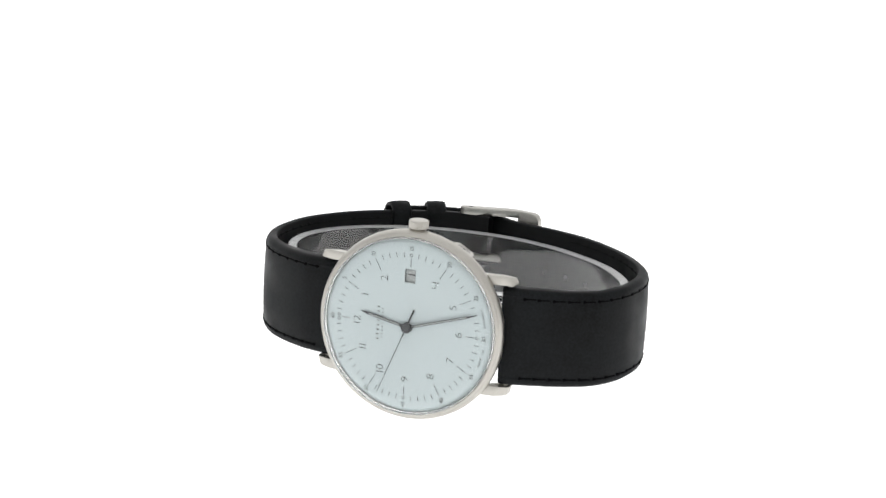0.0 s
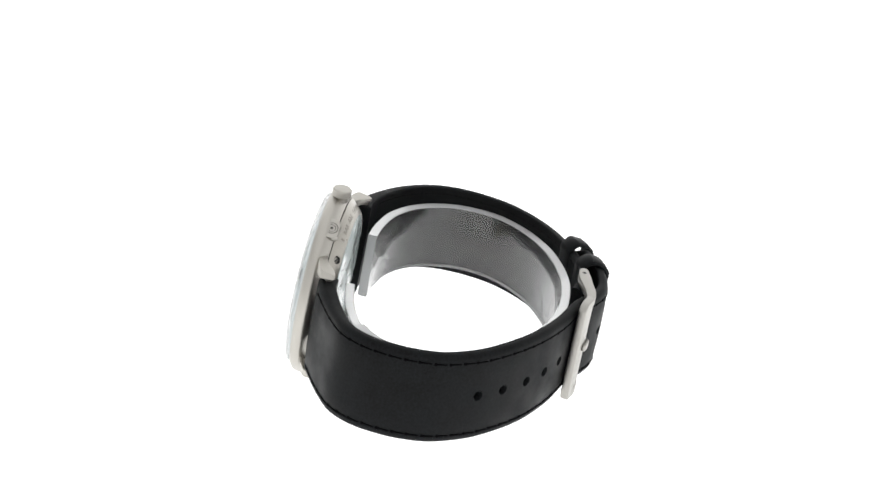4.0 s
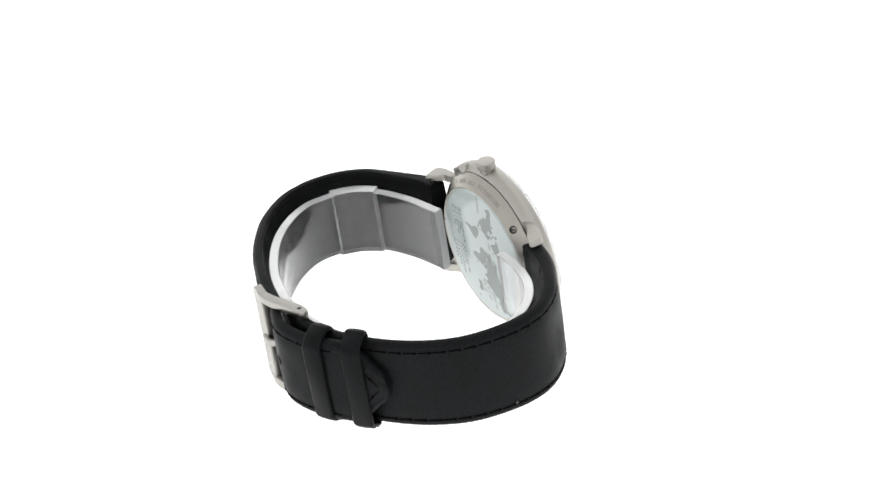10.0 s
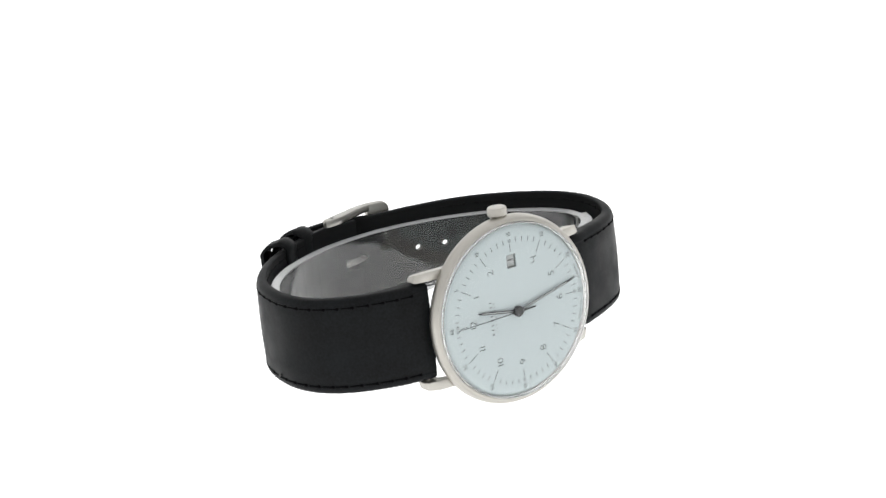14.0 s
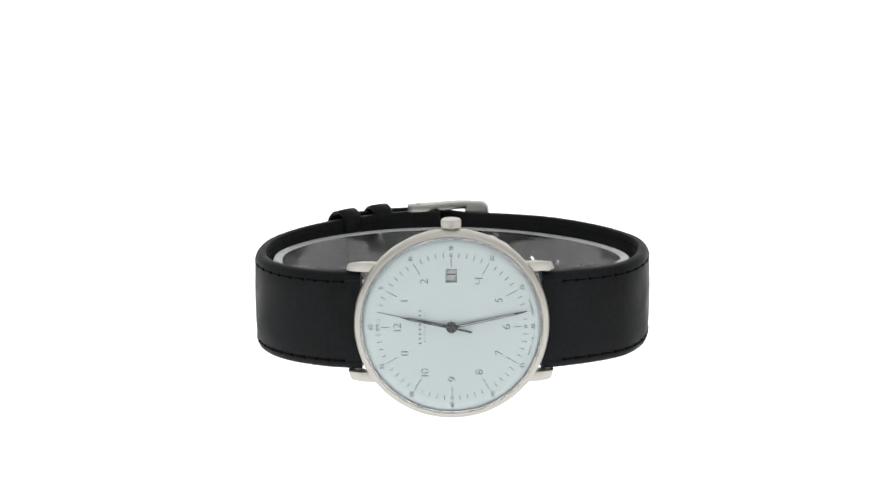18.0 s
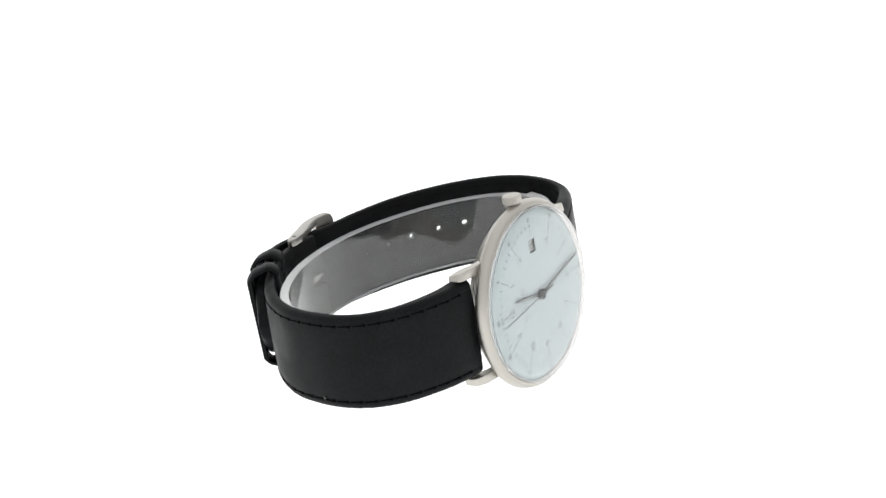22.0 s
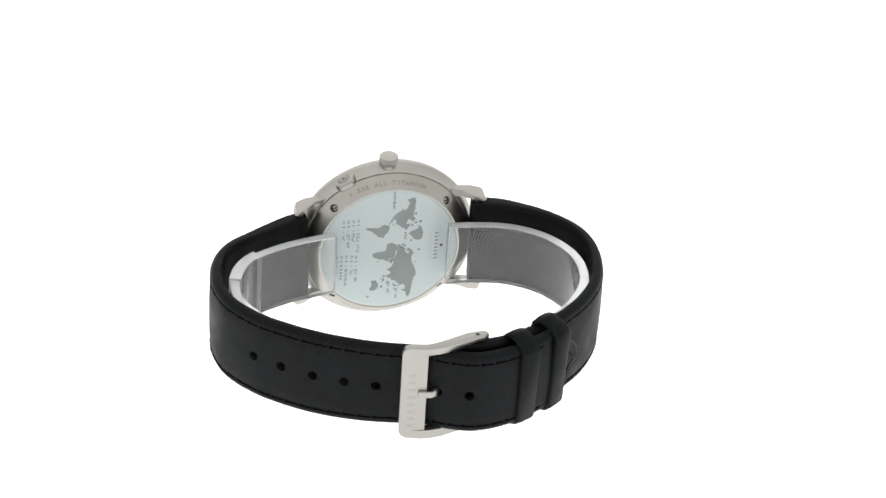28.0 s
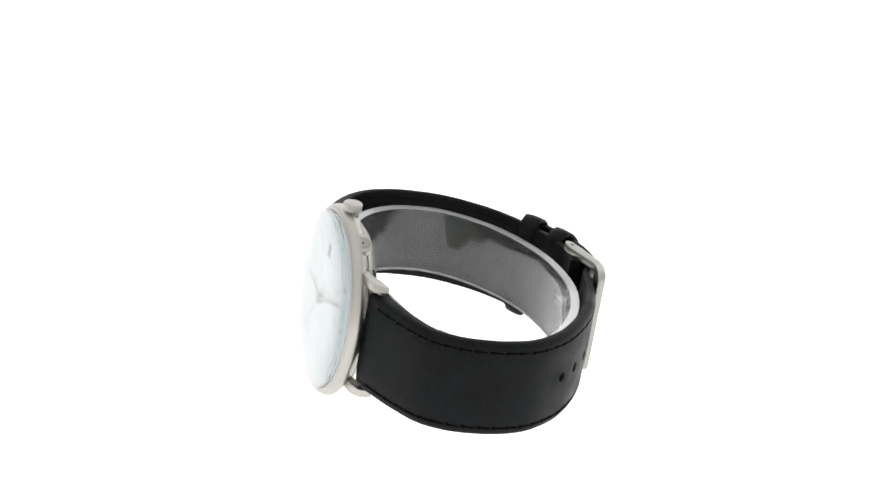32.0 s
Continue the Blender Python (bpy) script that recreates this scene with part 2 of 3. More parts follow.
def lettering(text, size, mat, thick=0.02, thin=0.0):
    """A mesh of upright text about its own middle, in metres, from the built-in font."""
    cu = bpy.data.curves.new("text", "FONT")
    cu.body, cu.size, cu.align_x, cu.align_y = text, size, "CENTER", "CENTER"
    cu.extrude, cu.offset, cu.resolution_u = thick / 2, -thin, 4
    ob = new("text", cu)
    bpy.context.view_layer.update()
    me = bpy.data.meshes.new_from_object(ob.evaluated_get(bpy.context.evaluated_depsgraph_get()))
    bpy.data.objects.remove(ob)
    xs = [v.co.x for v in me.vertices]
    ys = [v.co.y for v in me.vertices]
    mid = Vector(((min(xs) + max(xs)) / 2, (min(ys) + max(ys)) / 2, 0))
    for v in me.vertices:
        v.co = (v.co - mid) * MM
    me.materials.clear()
    me.materials.append(mat)
    return me


def on_dial(place, turn=0.0):
    """A pose in watch space for a flat mark on the dial: place in dial millimetres, turned clockwise."""
    return DIAL @ Matrix.Translation(Vector(place) * MM) @ Matrix.Rotation(radians(-turn), 4, "Z")


# ---- the light tent ----
def slab(name, x0, x1, y0, y1, z0, z1, mat, label, category):
    bm = box(x0 * 1000, x1 * 1000, y0 * 1000, y1 * 1000, z0 * 1000, z1 * 1000)
    ob = new(name, mesh_of(name, bm, mat))
    return tagged(ob, label, category, kind="structure")


S, H = 1.2, 1.5
slab("floor", -S, S, -S, S, FLOOR_Z - 0.02, FLOOR_Z, glowing("lit_table", GLOW["floor"]), "glowing white translucent top of a light table", "light table")
slab("wall_north", -S, S, S, S + 0.01, FLOOR_Z, H, glowing("lit_north", GLOW["north"]), "white translucent fabric wall of a light tent", "wall")
slab("wall_south", -S, S, -S - 0.01, -S, FLOOR_Z, H, glowing("lit_south", GLOW["south"]), "white translucent fabric wall of a light tent", "wall")
slab("wall_east", S, S + 0.01, -S, S, FLOOR_Z, H, glowing("lit_east", GLOW["east"]), "white translucent fabric wall of a light tent", "wall")
slab("wall_west", -S - 0.01, -S, -S, S, FLOOR_Z, H, glowing("lit_west", GLOW["west"]), "white translucent fabric wall of a light tent", "wall")
slab("ceiling", -S, S, -S, S, H, H + 0.01, glowing("lit_ceiling", GLOW["ceiling"]), "white translucent fabric roof of a light tent", "ceiling")

# ---- the watch ----
watch = tagged(new("wristwatch"), "titanium wristwatch, white dial, black leather strap buckled, on its side", "watch")


def on_cone(ux, uz, r, lift=0.0):
    """A pose on the slanted back ring: x round it, y outwards along the slant, z out of it."""
    up = Vector((ux, 0, uz))
    nrm = (Vector((0, 0.735, 0)) + up * 0.678).normalized()
    upp = (up - nrm * up.dot(nrm)).normalized()
    m = Matrix((upp.cross(nrm), upp, nrm)).transposed().to_4x4()
    m.translation = (up * r + Vector((0, 4.95 + (17.1 - r) * 0.923, 0)) + nrm * lift) * MM
    return HEAD @ m


def build_case():
    case = part("case", to_watch(revolve([
        (16.8, -4.1), (16.8, -1.5), (17.8, -1.5), (17.8, -0.95), (18.45, -0.95), (18.52, -0.84), (18.83, -1.15), (19.02, -1.6), (19.12, -2.1),
        (19.13, -2.5), (19.05, -2.75), (18.9, -2.98), (17.66, -4.33), (17.5, -4.38), (17.3, -4.38), (17.3, -4.1)], 160, True)), M_TI, watch, "matt titanium round case")
    back_ring = part("case_back_ring", to_watch(revolve([
        (14.5, -4.5), (17.3, -4.5), (17.42, -4.54), (17.42, -4.64), (17.1, -4.95), (15.15, -6.75), (14.95, -6.85), (14.8, -6.75), (14.5, -6.75)], 160, True)),
        M_TI_BRUSH, case, "brushed titanium back ring")
    part("gasket", to_watch(revolve([(16.2, -3.9), (17.22, -3.9), (17.22, -4.6), (16.2, -4.6)], 96, True)), M_DARK, case, "dark seam under the back ring")
    part("bezel_lip", to_watch(revolve([(17.76, -0.96), (17.76, -0.72), (17.86, -0.62), (18.15, -0.62), (18.36, -0.7), (18.5, -0.82), (18.44, -0.96)], 160, True)),
         M_TI, case, "matt titanium lip round the crystal", 40)
    # back screws
    for x, z in ((11.7, 10.9), (-12.1, 10.7), (11.6, -11.2), (-11.7, -11.0)):
        bm = revolve([(0, -0.16), (0.42, -0.2), (0.58, -0.3), (0.6, -0.44)], 20)
        sc = part("screw", bm, M_SCREW, case, "small slotted screw")
        r = math.hypot(x, z)
        sc.matrix_basis = on_cone(x / r, z / r, 16.0, 0.02)
        sink = revolve([(0, 1.0), (0.84, 1.0), (0.84, -0.45), (0, -0.45)], 24)
        place = sc.matrix_basis.copy()
        place.translation /= MM
        cut(back_ring, to_watch(sink, place))
        # The slot is a dark bar on the head, its shade painted.
        slot = part("slot", box(-0.5, 0.5, -0.13, 0.13, -0.22, -0.14), M_DARK, sc, "flat bar painting the slot's shade")
        slot.matrix_basis = Matrix.Rotation(r + x, 4, "Z")
        seat = part("screw_seat", revolve([(0.6, -0.3), (0.83, -0.05), (0.83, -0.44), (0.6, -0.44)], 24, True), M_DARK, sc, "countersink with its shade painted near-black")
        seat.matrix_basis = Matrix.Translation((0, 0, 0.01 * MM))
    # crown
    ridge = lambda k: 0.05 if k % 4 < 2 else -0.05
    seat = HEAD @ Matrix.Translation((0, 3.0, 0))
    crown_ob = part("crown", to_watch(revolve([(0, 20.9), (1.62, 20.9), (1.78, 20.85), (1.85, 20.74), (1.86, 20.5)], 96), seat), M_TI, case, "knurled titanium crown")
    part("crown_grip", to_watch(revolve([(1.84, 20.72), (1.9, 20.64), (1.9, 19.4), (1.82, 19.28), (0.2, 19.28)], 128, wave=ridge), seat), M_TI, crown_ob, "", 18)
    part("crown_stem", to_watch(revolve([(1.8, 19.32), (1.5, 18.95), (1.5, 18.2)], 32), seat), M_TI_BRUSH, crown_ob, "tapered neck of the crown")
    # corrector button beside the crown, at four o'clock
    turn4 = Matrix.Rotation(radians(30), 4, "Y")
    pos = [(-2.3, 1.9), (2.3, 1.9), (2.3, 4.0), (1.5, 5.1), (-1.5, 5.1), (-2.3, 4.0)]
    boss = prism(pos, 17.0, 18.85, 0.25, 2)
    boss_ob = part("button_boss", to_watch(boss, HEAD @ turn4), M_TI, case, "titanium boss with a ringed button")
    # The button's grooves are flat rings in the painted recess shade.
    for r0, r1, mat, up in ((0.0, 0.32, M_DARK, 0.015), (0.72, 0.84, M_DARK, 0.01), (1.16, 1.3, M_DARK, 0.01)):
        ring = revolve([(r0, 18.85 + up), (r1, 18.85 + up), (r1, 18.8), (r0, 18.8)], 40, r0 > 0)
        part("button_ring", to_watch(ring, HEAD @ turn4 @ Matrix.Translation((0, 3.45, 0))), mat, boss_ob)
    # lugs
    side = [(13.0, 3.2), (15.2, 3.0), (18.0, 3.4), (20.0, 4.1), (20.6, 4.7), (20.6, 6.85), (20.0, 7.35), (17.8, 6.4), (15.8, 5.0), (13.0, 4.3)]
    for sx in (1, -1):
        for lo, hi in ((10.25, 12.1), (-12.25, -10.25)):
            reach = 0.09 if sx > 0 else 0.02
            lug = prism([(sx * (x - max(0, x - 14) * reach), y) for x, y in side], lo, hi, 0.16, 2)
            for v in lug.verts:
                # the outer flank is cut off at a slant
                if abs(v.co.z) > 11.4:
                    v.co.x -= sx * 0.45 * max(0.0, (abs(v.co.x) - 14.5) / 6)
                    v.co.z -= math.copysign(0.3, v.co.z) * max(0.0, (abs(v.co.x) - 17.5) / 3) + (0.85 if v.co.z > 0 else 0.0) * max(0.0, (v.co.y - 4.4) / 3.2)
            part("lug", lug, M_TI, case, "", 22)
        bar = revolve([(0, 10.6), (0.75, 10.6), (0.75, -10.6), (0, -10.6)], 20)
        part("spring_bar", to_watch(bar, Matrix.Translation((sx * 18.7, 6.0, 0))), M_STEEL, case, "steel spring bar")


def build_crystal():
    prof = [(17.74, -1.0), (17.74, -0.03)]
    for k in range(0, 25):
        r = 17.74 * (1 - (k / 24) ** 1.6)
        prof.append((r, 0.12 + 1.28 * max(0.0, 1 - (r / 17.74) ** 5) ** 0.55))
    ob = part("crystal", to_watch(revolve(prof, 128)), M_CRYSTAL, watch, "clear domed crystal", 60)
    ob.visible_shadow = False
    rim = part("crystal_edge", to_watch(revolve([(17.73, -0.63), (17.73, -0.05), (17.62, 0.06), (17.5, 0.0), (17.45, -0.63)], 128, True)), M_EDGE, ob, "bright ground edge of the crystal")
    rim.visible_shadow = False
    inner = part("crystal_underside", to_watch(revolve([(r * 0.985, c - 0.25) for r, c in prof[2:]], 128)), M_CRYSTAL, ob, "", 60)
    inner.visible_shadow = False


def build_dial():
    # Added reflecting ring: gives the glint that the crystal's edge shows.
    part("rim_glint_ring", to_watch(revolve([(17.3, -1.12), (17.3, -1.02), (17.68, -0.66), (17.75, -0.66), (17.75, -1.12)], 160, True)), M_POLISH, watch, "polished ring added for the bright glint of the crystal's edge", 20)
    prof = [(0, 0)] + [(r, 0) for r in (4, 8, 12, 14.8)] + [(15.8, -0.1), (16.5, -0.36), (17.0, -0.72), (17.29, -1.03), (17.29, -1.12), (0, -1.12)]
    dial = part("dial", to_watch(revolve(prof, 128)), M_DIAL, watch, "matt white printed dial", 60)
    cut(dial, to_watch(box(9.0, 11.55, -1.02, 1.02, -3, 2)))
    back = revolve([(0, -1.15), (17.7, -1.15), (17.7, -1.25), (0, -1.25)], 64)
    part("movement_plate", to_watch(back), M_DIAL, watch)
    win = part("date_window", to_watch(box(8.6, 11.95, -1.4, 1.4, -0.62, -0.5)), M_DATE, dial, "date window, recess shade painted grey")
    one = part("date_numeral", lettering("I", 2.1, M_INK, 0.02, 0.0), None, win)
    one.matrix_basis = on_dial((10.45, 0, -0.485))
    # Dark strips paint the shade on the window's inner walls.
    for name, x0, x1, y0, y1 in (("left", 8.93, 9.0, -1.09, 1.09), ("right", 11.55, 11.62, -1.09, 1.09), ("low", 9.0, 11.55, -1.09, -1.02), ("high", 9.0, 11.55, 1.02, 1.09)):
        part("window_edge", to_watch(box(x0, x1, y0, y1, -0.49, 0.012)), M_INK_SOFT, win)
    # hour numerals; the four is open at the top
    for h in (1, 2, 4, 5, 6, 7, 8, 9, 10, 11, 12):
        me = lettering("\u0427" if h == 4 else str(h).replace("1", "I"), 2.15, M_INK, 0.02, 0.035)
        for v in me.vertices:
            v.co.x *= 1.2
        ob = part("numeral", me, None, dial)
        ob.matrix_basis = on_dial(clock(30 * h, 10.6, 0.014))
    # minute marks
    long_me = mesh_of("mark", box(-0.06, 0.06, -0.82, 0.82, 0, 0.02), M_INK)
    five_me = mesh_of("mark", box(-0.055, 0.055, -1.25, 1.25, 0, 0.02), M_INK)
    short_me = mesh_of("mark", box(-0.055, 0.055, -0.5, 0.5, 0, 0.02), M_INK)
    for k in range(60):
        five = k % 5 == 0
        ob = part("minute_mark", short_me if not five else five_me if k % 15 else long_me, None, dial)
        ob.matrix_basis = on_dial(clock(6 * k, 14.45 if not five else 13.4 if k % 15 else 12.95, 0.004), 6 * k)
    for k in range(1, 13):
        me = lettering(str(5 * k).replace("1", "I"), 1.2, M_INK_SOFT, 0.02, 0.0)
        ob = part("minute_numeral", me, None, dial)
        ob.matrix_basis = on_dial(clock(30 * k, 15.8, -0.03))
    ring = mesh_of("dot", revolve([(0.2, 0), (0.2, 0.02), (0.33, 0.02), (0.33, 0)], 20, True), M_INK_SOFT)
    for deg, off in ((0, -0.42), (0, 0.42), (90, 0), (180, 0), (270, 0)):
        ob = part("dot_ring", ring, None, dial)
        p = clock(deg, 14.4, 0.004)
        p.x += off
        ob.matrix_basis = on_dial(p)
    # maker's line and model line, as plain bars
    for row, (y, n, w, g, hh, mat) in enumerate(((6.15, 8, 0.26, 0.93, 0.52, M_INK_SOFT), (5.25, 9, 0.16, 0.72, 0.36, M_INK_SOFT))):
        me = mesh_of("bar", box(-w / 2, w / 2, -hh / 2, hh / 2, 0, 0.02), mat)
        for k in range(n):
            ob = part("print_bar", me, None, dial)
            ob.matrix_basis = on_dial(((k - (n - 1) / 2) * g, y, 0.004))
    # MADE IN (30) GERMANY round the lower edge
    for word, mid, gap in (("MADE IN", 194.5, 1.95), ("GERMANY", 165.5, 1.95)):
        for k, ch in enumerate(word):
            if ch == " ":
                continue
            deg = mid - (k - (len(word) - 1) / 2) * gap
            ob = part("origin_letter", lettering(ch, 0.62, M_INK_SOFT, 0.02, 0.0), None, dial)
            ob.matrix_basis = on_dial(clock(deg, 16.0, -0.05), deg + 180)
    return dial


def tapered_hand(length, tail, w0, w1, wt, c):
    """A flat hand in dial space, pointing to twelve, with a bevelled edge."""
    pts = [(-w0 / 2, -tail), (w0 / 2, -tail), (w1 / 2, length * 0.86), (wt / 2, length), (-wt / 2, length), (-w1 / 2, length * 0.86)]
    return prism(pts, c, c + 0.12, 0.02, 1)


SECOND = MINUTE = None


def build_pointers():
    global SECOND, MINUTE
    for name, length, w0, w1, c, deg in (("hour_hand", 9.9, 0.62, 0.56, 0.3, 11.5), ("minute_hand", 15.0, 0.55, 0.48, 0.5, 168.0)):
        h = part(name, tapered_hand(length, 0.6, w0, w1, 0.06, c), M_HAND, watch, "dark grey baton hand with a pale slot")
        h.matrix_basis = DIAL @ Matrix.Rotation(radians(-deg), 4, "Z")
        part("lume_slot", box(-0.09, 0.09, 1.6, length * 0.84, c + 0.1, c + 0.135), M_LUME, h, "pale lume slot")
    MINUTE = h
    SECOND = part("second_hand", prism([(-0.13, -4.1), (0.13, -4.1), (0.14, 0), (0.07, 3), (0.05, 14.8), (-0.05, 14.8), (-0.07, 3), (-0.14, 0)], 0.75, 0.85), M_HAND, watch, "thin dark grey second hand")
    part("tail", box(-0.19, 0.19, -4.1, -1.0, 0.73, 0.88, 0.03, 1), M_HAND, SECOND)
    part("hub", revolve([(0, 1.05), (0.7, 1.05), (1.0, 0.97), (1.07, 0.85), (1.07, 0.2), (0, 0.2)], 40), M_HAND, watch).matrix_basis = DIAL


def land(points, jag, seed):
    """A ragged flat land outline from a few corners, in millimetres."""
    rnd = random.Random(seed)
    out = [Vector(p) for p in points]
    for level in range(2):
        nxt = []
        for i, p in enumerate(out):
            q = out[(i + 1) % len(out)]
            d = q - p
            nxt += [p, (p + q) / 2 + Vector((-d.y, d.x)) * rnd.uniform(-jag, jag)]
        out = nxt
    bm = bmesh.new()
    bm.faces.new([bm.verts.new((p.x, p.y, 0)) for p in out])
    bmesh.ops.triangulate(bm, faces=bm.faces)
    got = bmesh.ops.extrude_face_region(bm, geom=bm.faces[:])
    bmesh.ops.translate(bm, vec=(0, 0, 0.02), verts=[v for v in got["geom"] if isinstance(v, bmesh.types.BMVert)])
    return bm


def dome(r):
    return -6.9 - 0.5 * (1 - (r / 14.8) ** 2)


def build_back():
    """The printed crystal in the back: a flat-topped dome with a world map. North lies towards twelve, east towards nine."""
    prof = [(14.8, -6.5), (14.76, -6.68)] + [(14.2 * (1 - k / 12), dome(14.2 * (1 - k / 12))) for k in range(13)]
    glass = part("back_crystal", to_watch(revolve(prof, 96)), M_BACK, watch, "pale glossy back crystal with a printed world map", 15)
    # map space: x east, y north, from degrees by Miller's cylinder
    def on_map(lon, lat):
        return Vector((-0.8 + 4.12 * radians(lon), -0.9 + 4.1 * 1.25 * math.log(math.tan(math.pi / 4 + 0.4 * radians(lat)))))

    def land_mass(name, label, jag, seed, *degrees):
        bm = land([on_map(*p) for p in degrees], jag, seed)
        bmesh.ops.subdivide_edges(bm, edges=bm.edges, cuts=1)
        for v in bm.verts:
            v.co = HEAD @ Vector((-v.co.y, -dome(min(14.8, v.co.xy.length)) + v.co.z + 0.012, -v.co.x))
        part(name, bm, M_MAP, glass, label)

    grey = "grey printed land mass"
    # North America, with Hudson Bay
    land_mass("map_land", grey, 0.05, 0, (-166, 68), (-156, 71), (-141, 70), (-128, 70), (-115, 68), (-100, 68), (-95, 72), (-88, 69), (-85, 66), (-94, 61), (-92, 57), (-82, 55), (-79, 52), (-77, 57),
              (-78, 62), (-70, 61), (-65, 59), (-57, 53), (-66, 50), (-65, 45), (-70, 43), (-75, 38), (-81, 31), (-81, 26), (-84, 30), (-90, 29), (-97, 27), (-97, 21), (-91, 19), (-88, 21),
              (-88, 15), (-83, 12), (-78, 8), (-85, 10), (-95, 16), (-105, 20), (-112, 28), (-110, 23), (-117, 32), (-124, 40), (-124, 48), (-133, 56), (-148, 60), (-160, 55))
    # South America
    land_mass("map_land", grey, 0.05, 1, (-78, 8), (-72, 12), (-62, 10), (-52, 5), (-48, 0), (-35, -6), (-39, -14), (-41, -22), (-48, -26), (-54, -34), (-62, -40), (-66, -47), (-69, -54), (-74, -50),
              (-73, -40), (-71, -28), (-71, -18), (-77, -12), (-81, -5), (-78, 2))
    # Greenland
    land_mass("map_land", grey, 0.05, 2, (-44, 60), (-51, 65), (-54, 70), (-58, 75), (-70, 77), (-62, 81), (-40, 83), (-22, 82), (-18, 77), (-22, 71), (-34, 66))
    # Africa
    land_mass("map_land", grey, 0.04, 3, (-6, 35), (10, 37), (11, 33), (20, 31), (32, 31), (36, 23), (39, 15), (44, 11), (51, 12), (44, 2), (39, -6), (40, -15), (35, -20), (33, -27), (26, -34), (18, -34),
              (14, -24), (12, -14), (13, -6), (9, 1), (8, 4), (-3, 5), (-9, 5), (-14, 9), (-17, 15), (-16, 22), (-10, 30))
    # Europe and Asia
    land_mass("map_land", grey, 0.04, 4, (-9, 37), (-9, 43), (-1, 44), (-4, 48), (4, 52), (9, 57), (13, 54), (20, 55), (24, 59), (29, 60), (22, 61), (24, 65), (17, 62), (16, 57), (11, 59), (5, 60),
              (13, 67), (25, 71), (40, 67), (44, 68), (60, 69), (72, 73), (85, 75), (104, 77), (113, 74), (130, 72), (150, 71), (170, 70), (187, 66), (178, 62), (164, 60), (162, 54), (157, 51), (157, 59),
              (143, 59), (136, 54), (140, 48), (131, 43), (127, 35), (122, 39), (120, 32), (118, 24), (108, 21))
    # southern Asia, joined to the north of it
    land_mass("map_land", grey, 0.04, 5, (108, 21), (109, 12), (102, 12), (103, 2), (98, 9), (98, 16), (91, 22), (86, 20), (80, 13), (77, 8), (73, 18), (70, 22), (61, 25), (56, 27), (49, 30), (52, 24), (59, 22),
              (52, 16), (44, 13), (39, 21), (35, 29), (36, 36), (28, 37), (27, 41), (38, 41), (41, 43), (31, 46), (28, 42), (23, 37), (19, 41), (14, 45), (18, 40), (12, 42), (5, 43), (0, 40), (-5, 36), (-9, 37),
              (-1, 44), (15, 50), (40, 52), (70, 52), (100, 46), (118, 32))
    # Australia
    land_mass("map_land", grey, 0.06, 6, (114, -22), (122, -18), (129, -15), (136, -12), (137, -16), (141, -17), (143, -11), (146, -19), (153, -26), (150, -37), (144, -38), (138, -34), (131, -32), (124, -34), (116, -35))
    # islands
    rnd = random.Random(7)
    for lon, lat, r in ((47, -19, 0.3), (174, -40, 0.3), (172, -43, 0.25), (102, 0, 0.34), (114, 0, 0.42), (121, -2, 0.26), (140, -5, 0.42), (110, -7, 0.22), (122, 13, 0.26), (-19, 65, 0.28), (-2, 54, 0.3), (-8, 53, 0.18),
                        (138, 36, 0.26), (142, 43, 0.24), (16, 79, 0.3), (58, 74, 0.26), (-79, 22, 0.24), (-72, 66, 0.42), (-80, 72, 0.34), (-110, 71, 0.42),
                        (-82, 79, 0.5)):
        c = on_map(lon, lat)
        jitter = [rnd.uniform(0.6, 1.15) * r for _ in range(5)]
        bm = land([c + Vector((q * math.cos(a), q * math.sin(a))) for q, a in zip(jitter, (0.3, 1.5, 2.6, 3.9, 5.1))], 0.2, int(lon * 3 + lat))
        for v in bm.verts:
            v.co = HEAD @ Vector((-v.co.y, -dome(min(14.8, v.co.xy.length)) + v.co.z + 0.012, -v.co.x))
        part("map_island", bm, M_MAP, glass)

    def bar(x, y, w, h, mat):
        """A bar of print, read with north up; x east, y north."""
        bm = box(x - w / 2, x + w / 2, y - h / 2, y + h / 2, 0, 0.02)
        for v in bm.verts:
            v.co = HEAD @ Vector((-v.co.y, -dome(min(14.8, v.co.xy.length)) + v.co.z + 0.014, -v.co.x))
        part("print_bar", bm, mat, glass)

    def word(text, x0, x1, y, mat=None, size=0.85):
        """A printed word from x0 to x1 on the line y."""
        me = lettering(text, size, mat or M_STATION, 0.02, 0.0)
        xs = [v.co.x for v in me.vertices]
        k = (x1 - x0) / (max(xs) - min(xs))
        for v in me.vertices:
            px, py = (x0 + x1) / 2 + v.co.x * k, y + v.co.y / MM
            v.co = HEAD @ Vector((-py, -dome(min(14.8, math.hypot(px, py))) + v.co.z / MM + 0.016, -px)) * MM
        part("print_word", me, None, glass)
    # time signal stations on the map
    for text, x0, x1, y in (("WWVB 60", -14.5, -10.4, 0.75), ("MSF", -4.3, -2.5, 3.35), ("DCF 77.5", 1.2, 5.3, 3.05), ("JJY 60", 8.0, 11.1, 0.15), ("JJY 40", 9.8, 12.6, 1.9)):
        word(text, x0, x1, y)
    for x, y in ((-1.3, 2.9), (-0.5, 2.75), (8.8, 1.3), (9.3, 1.6), (-10.0, 2.6)):
        bar(x, y, 0.3, 0.3, M_INK)
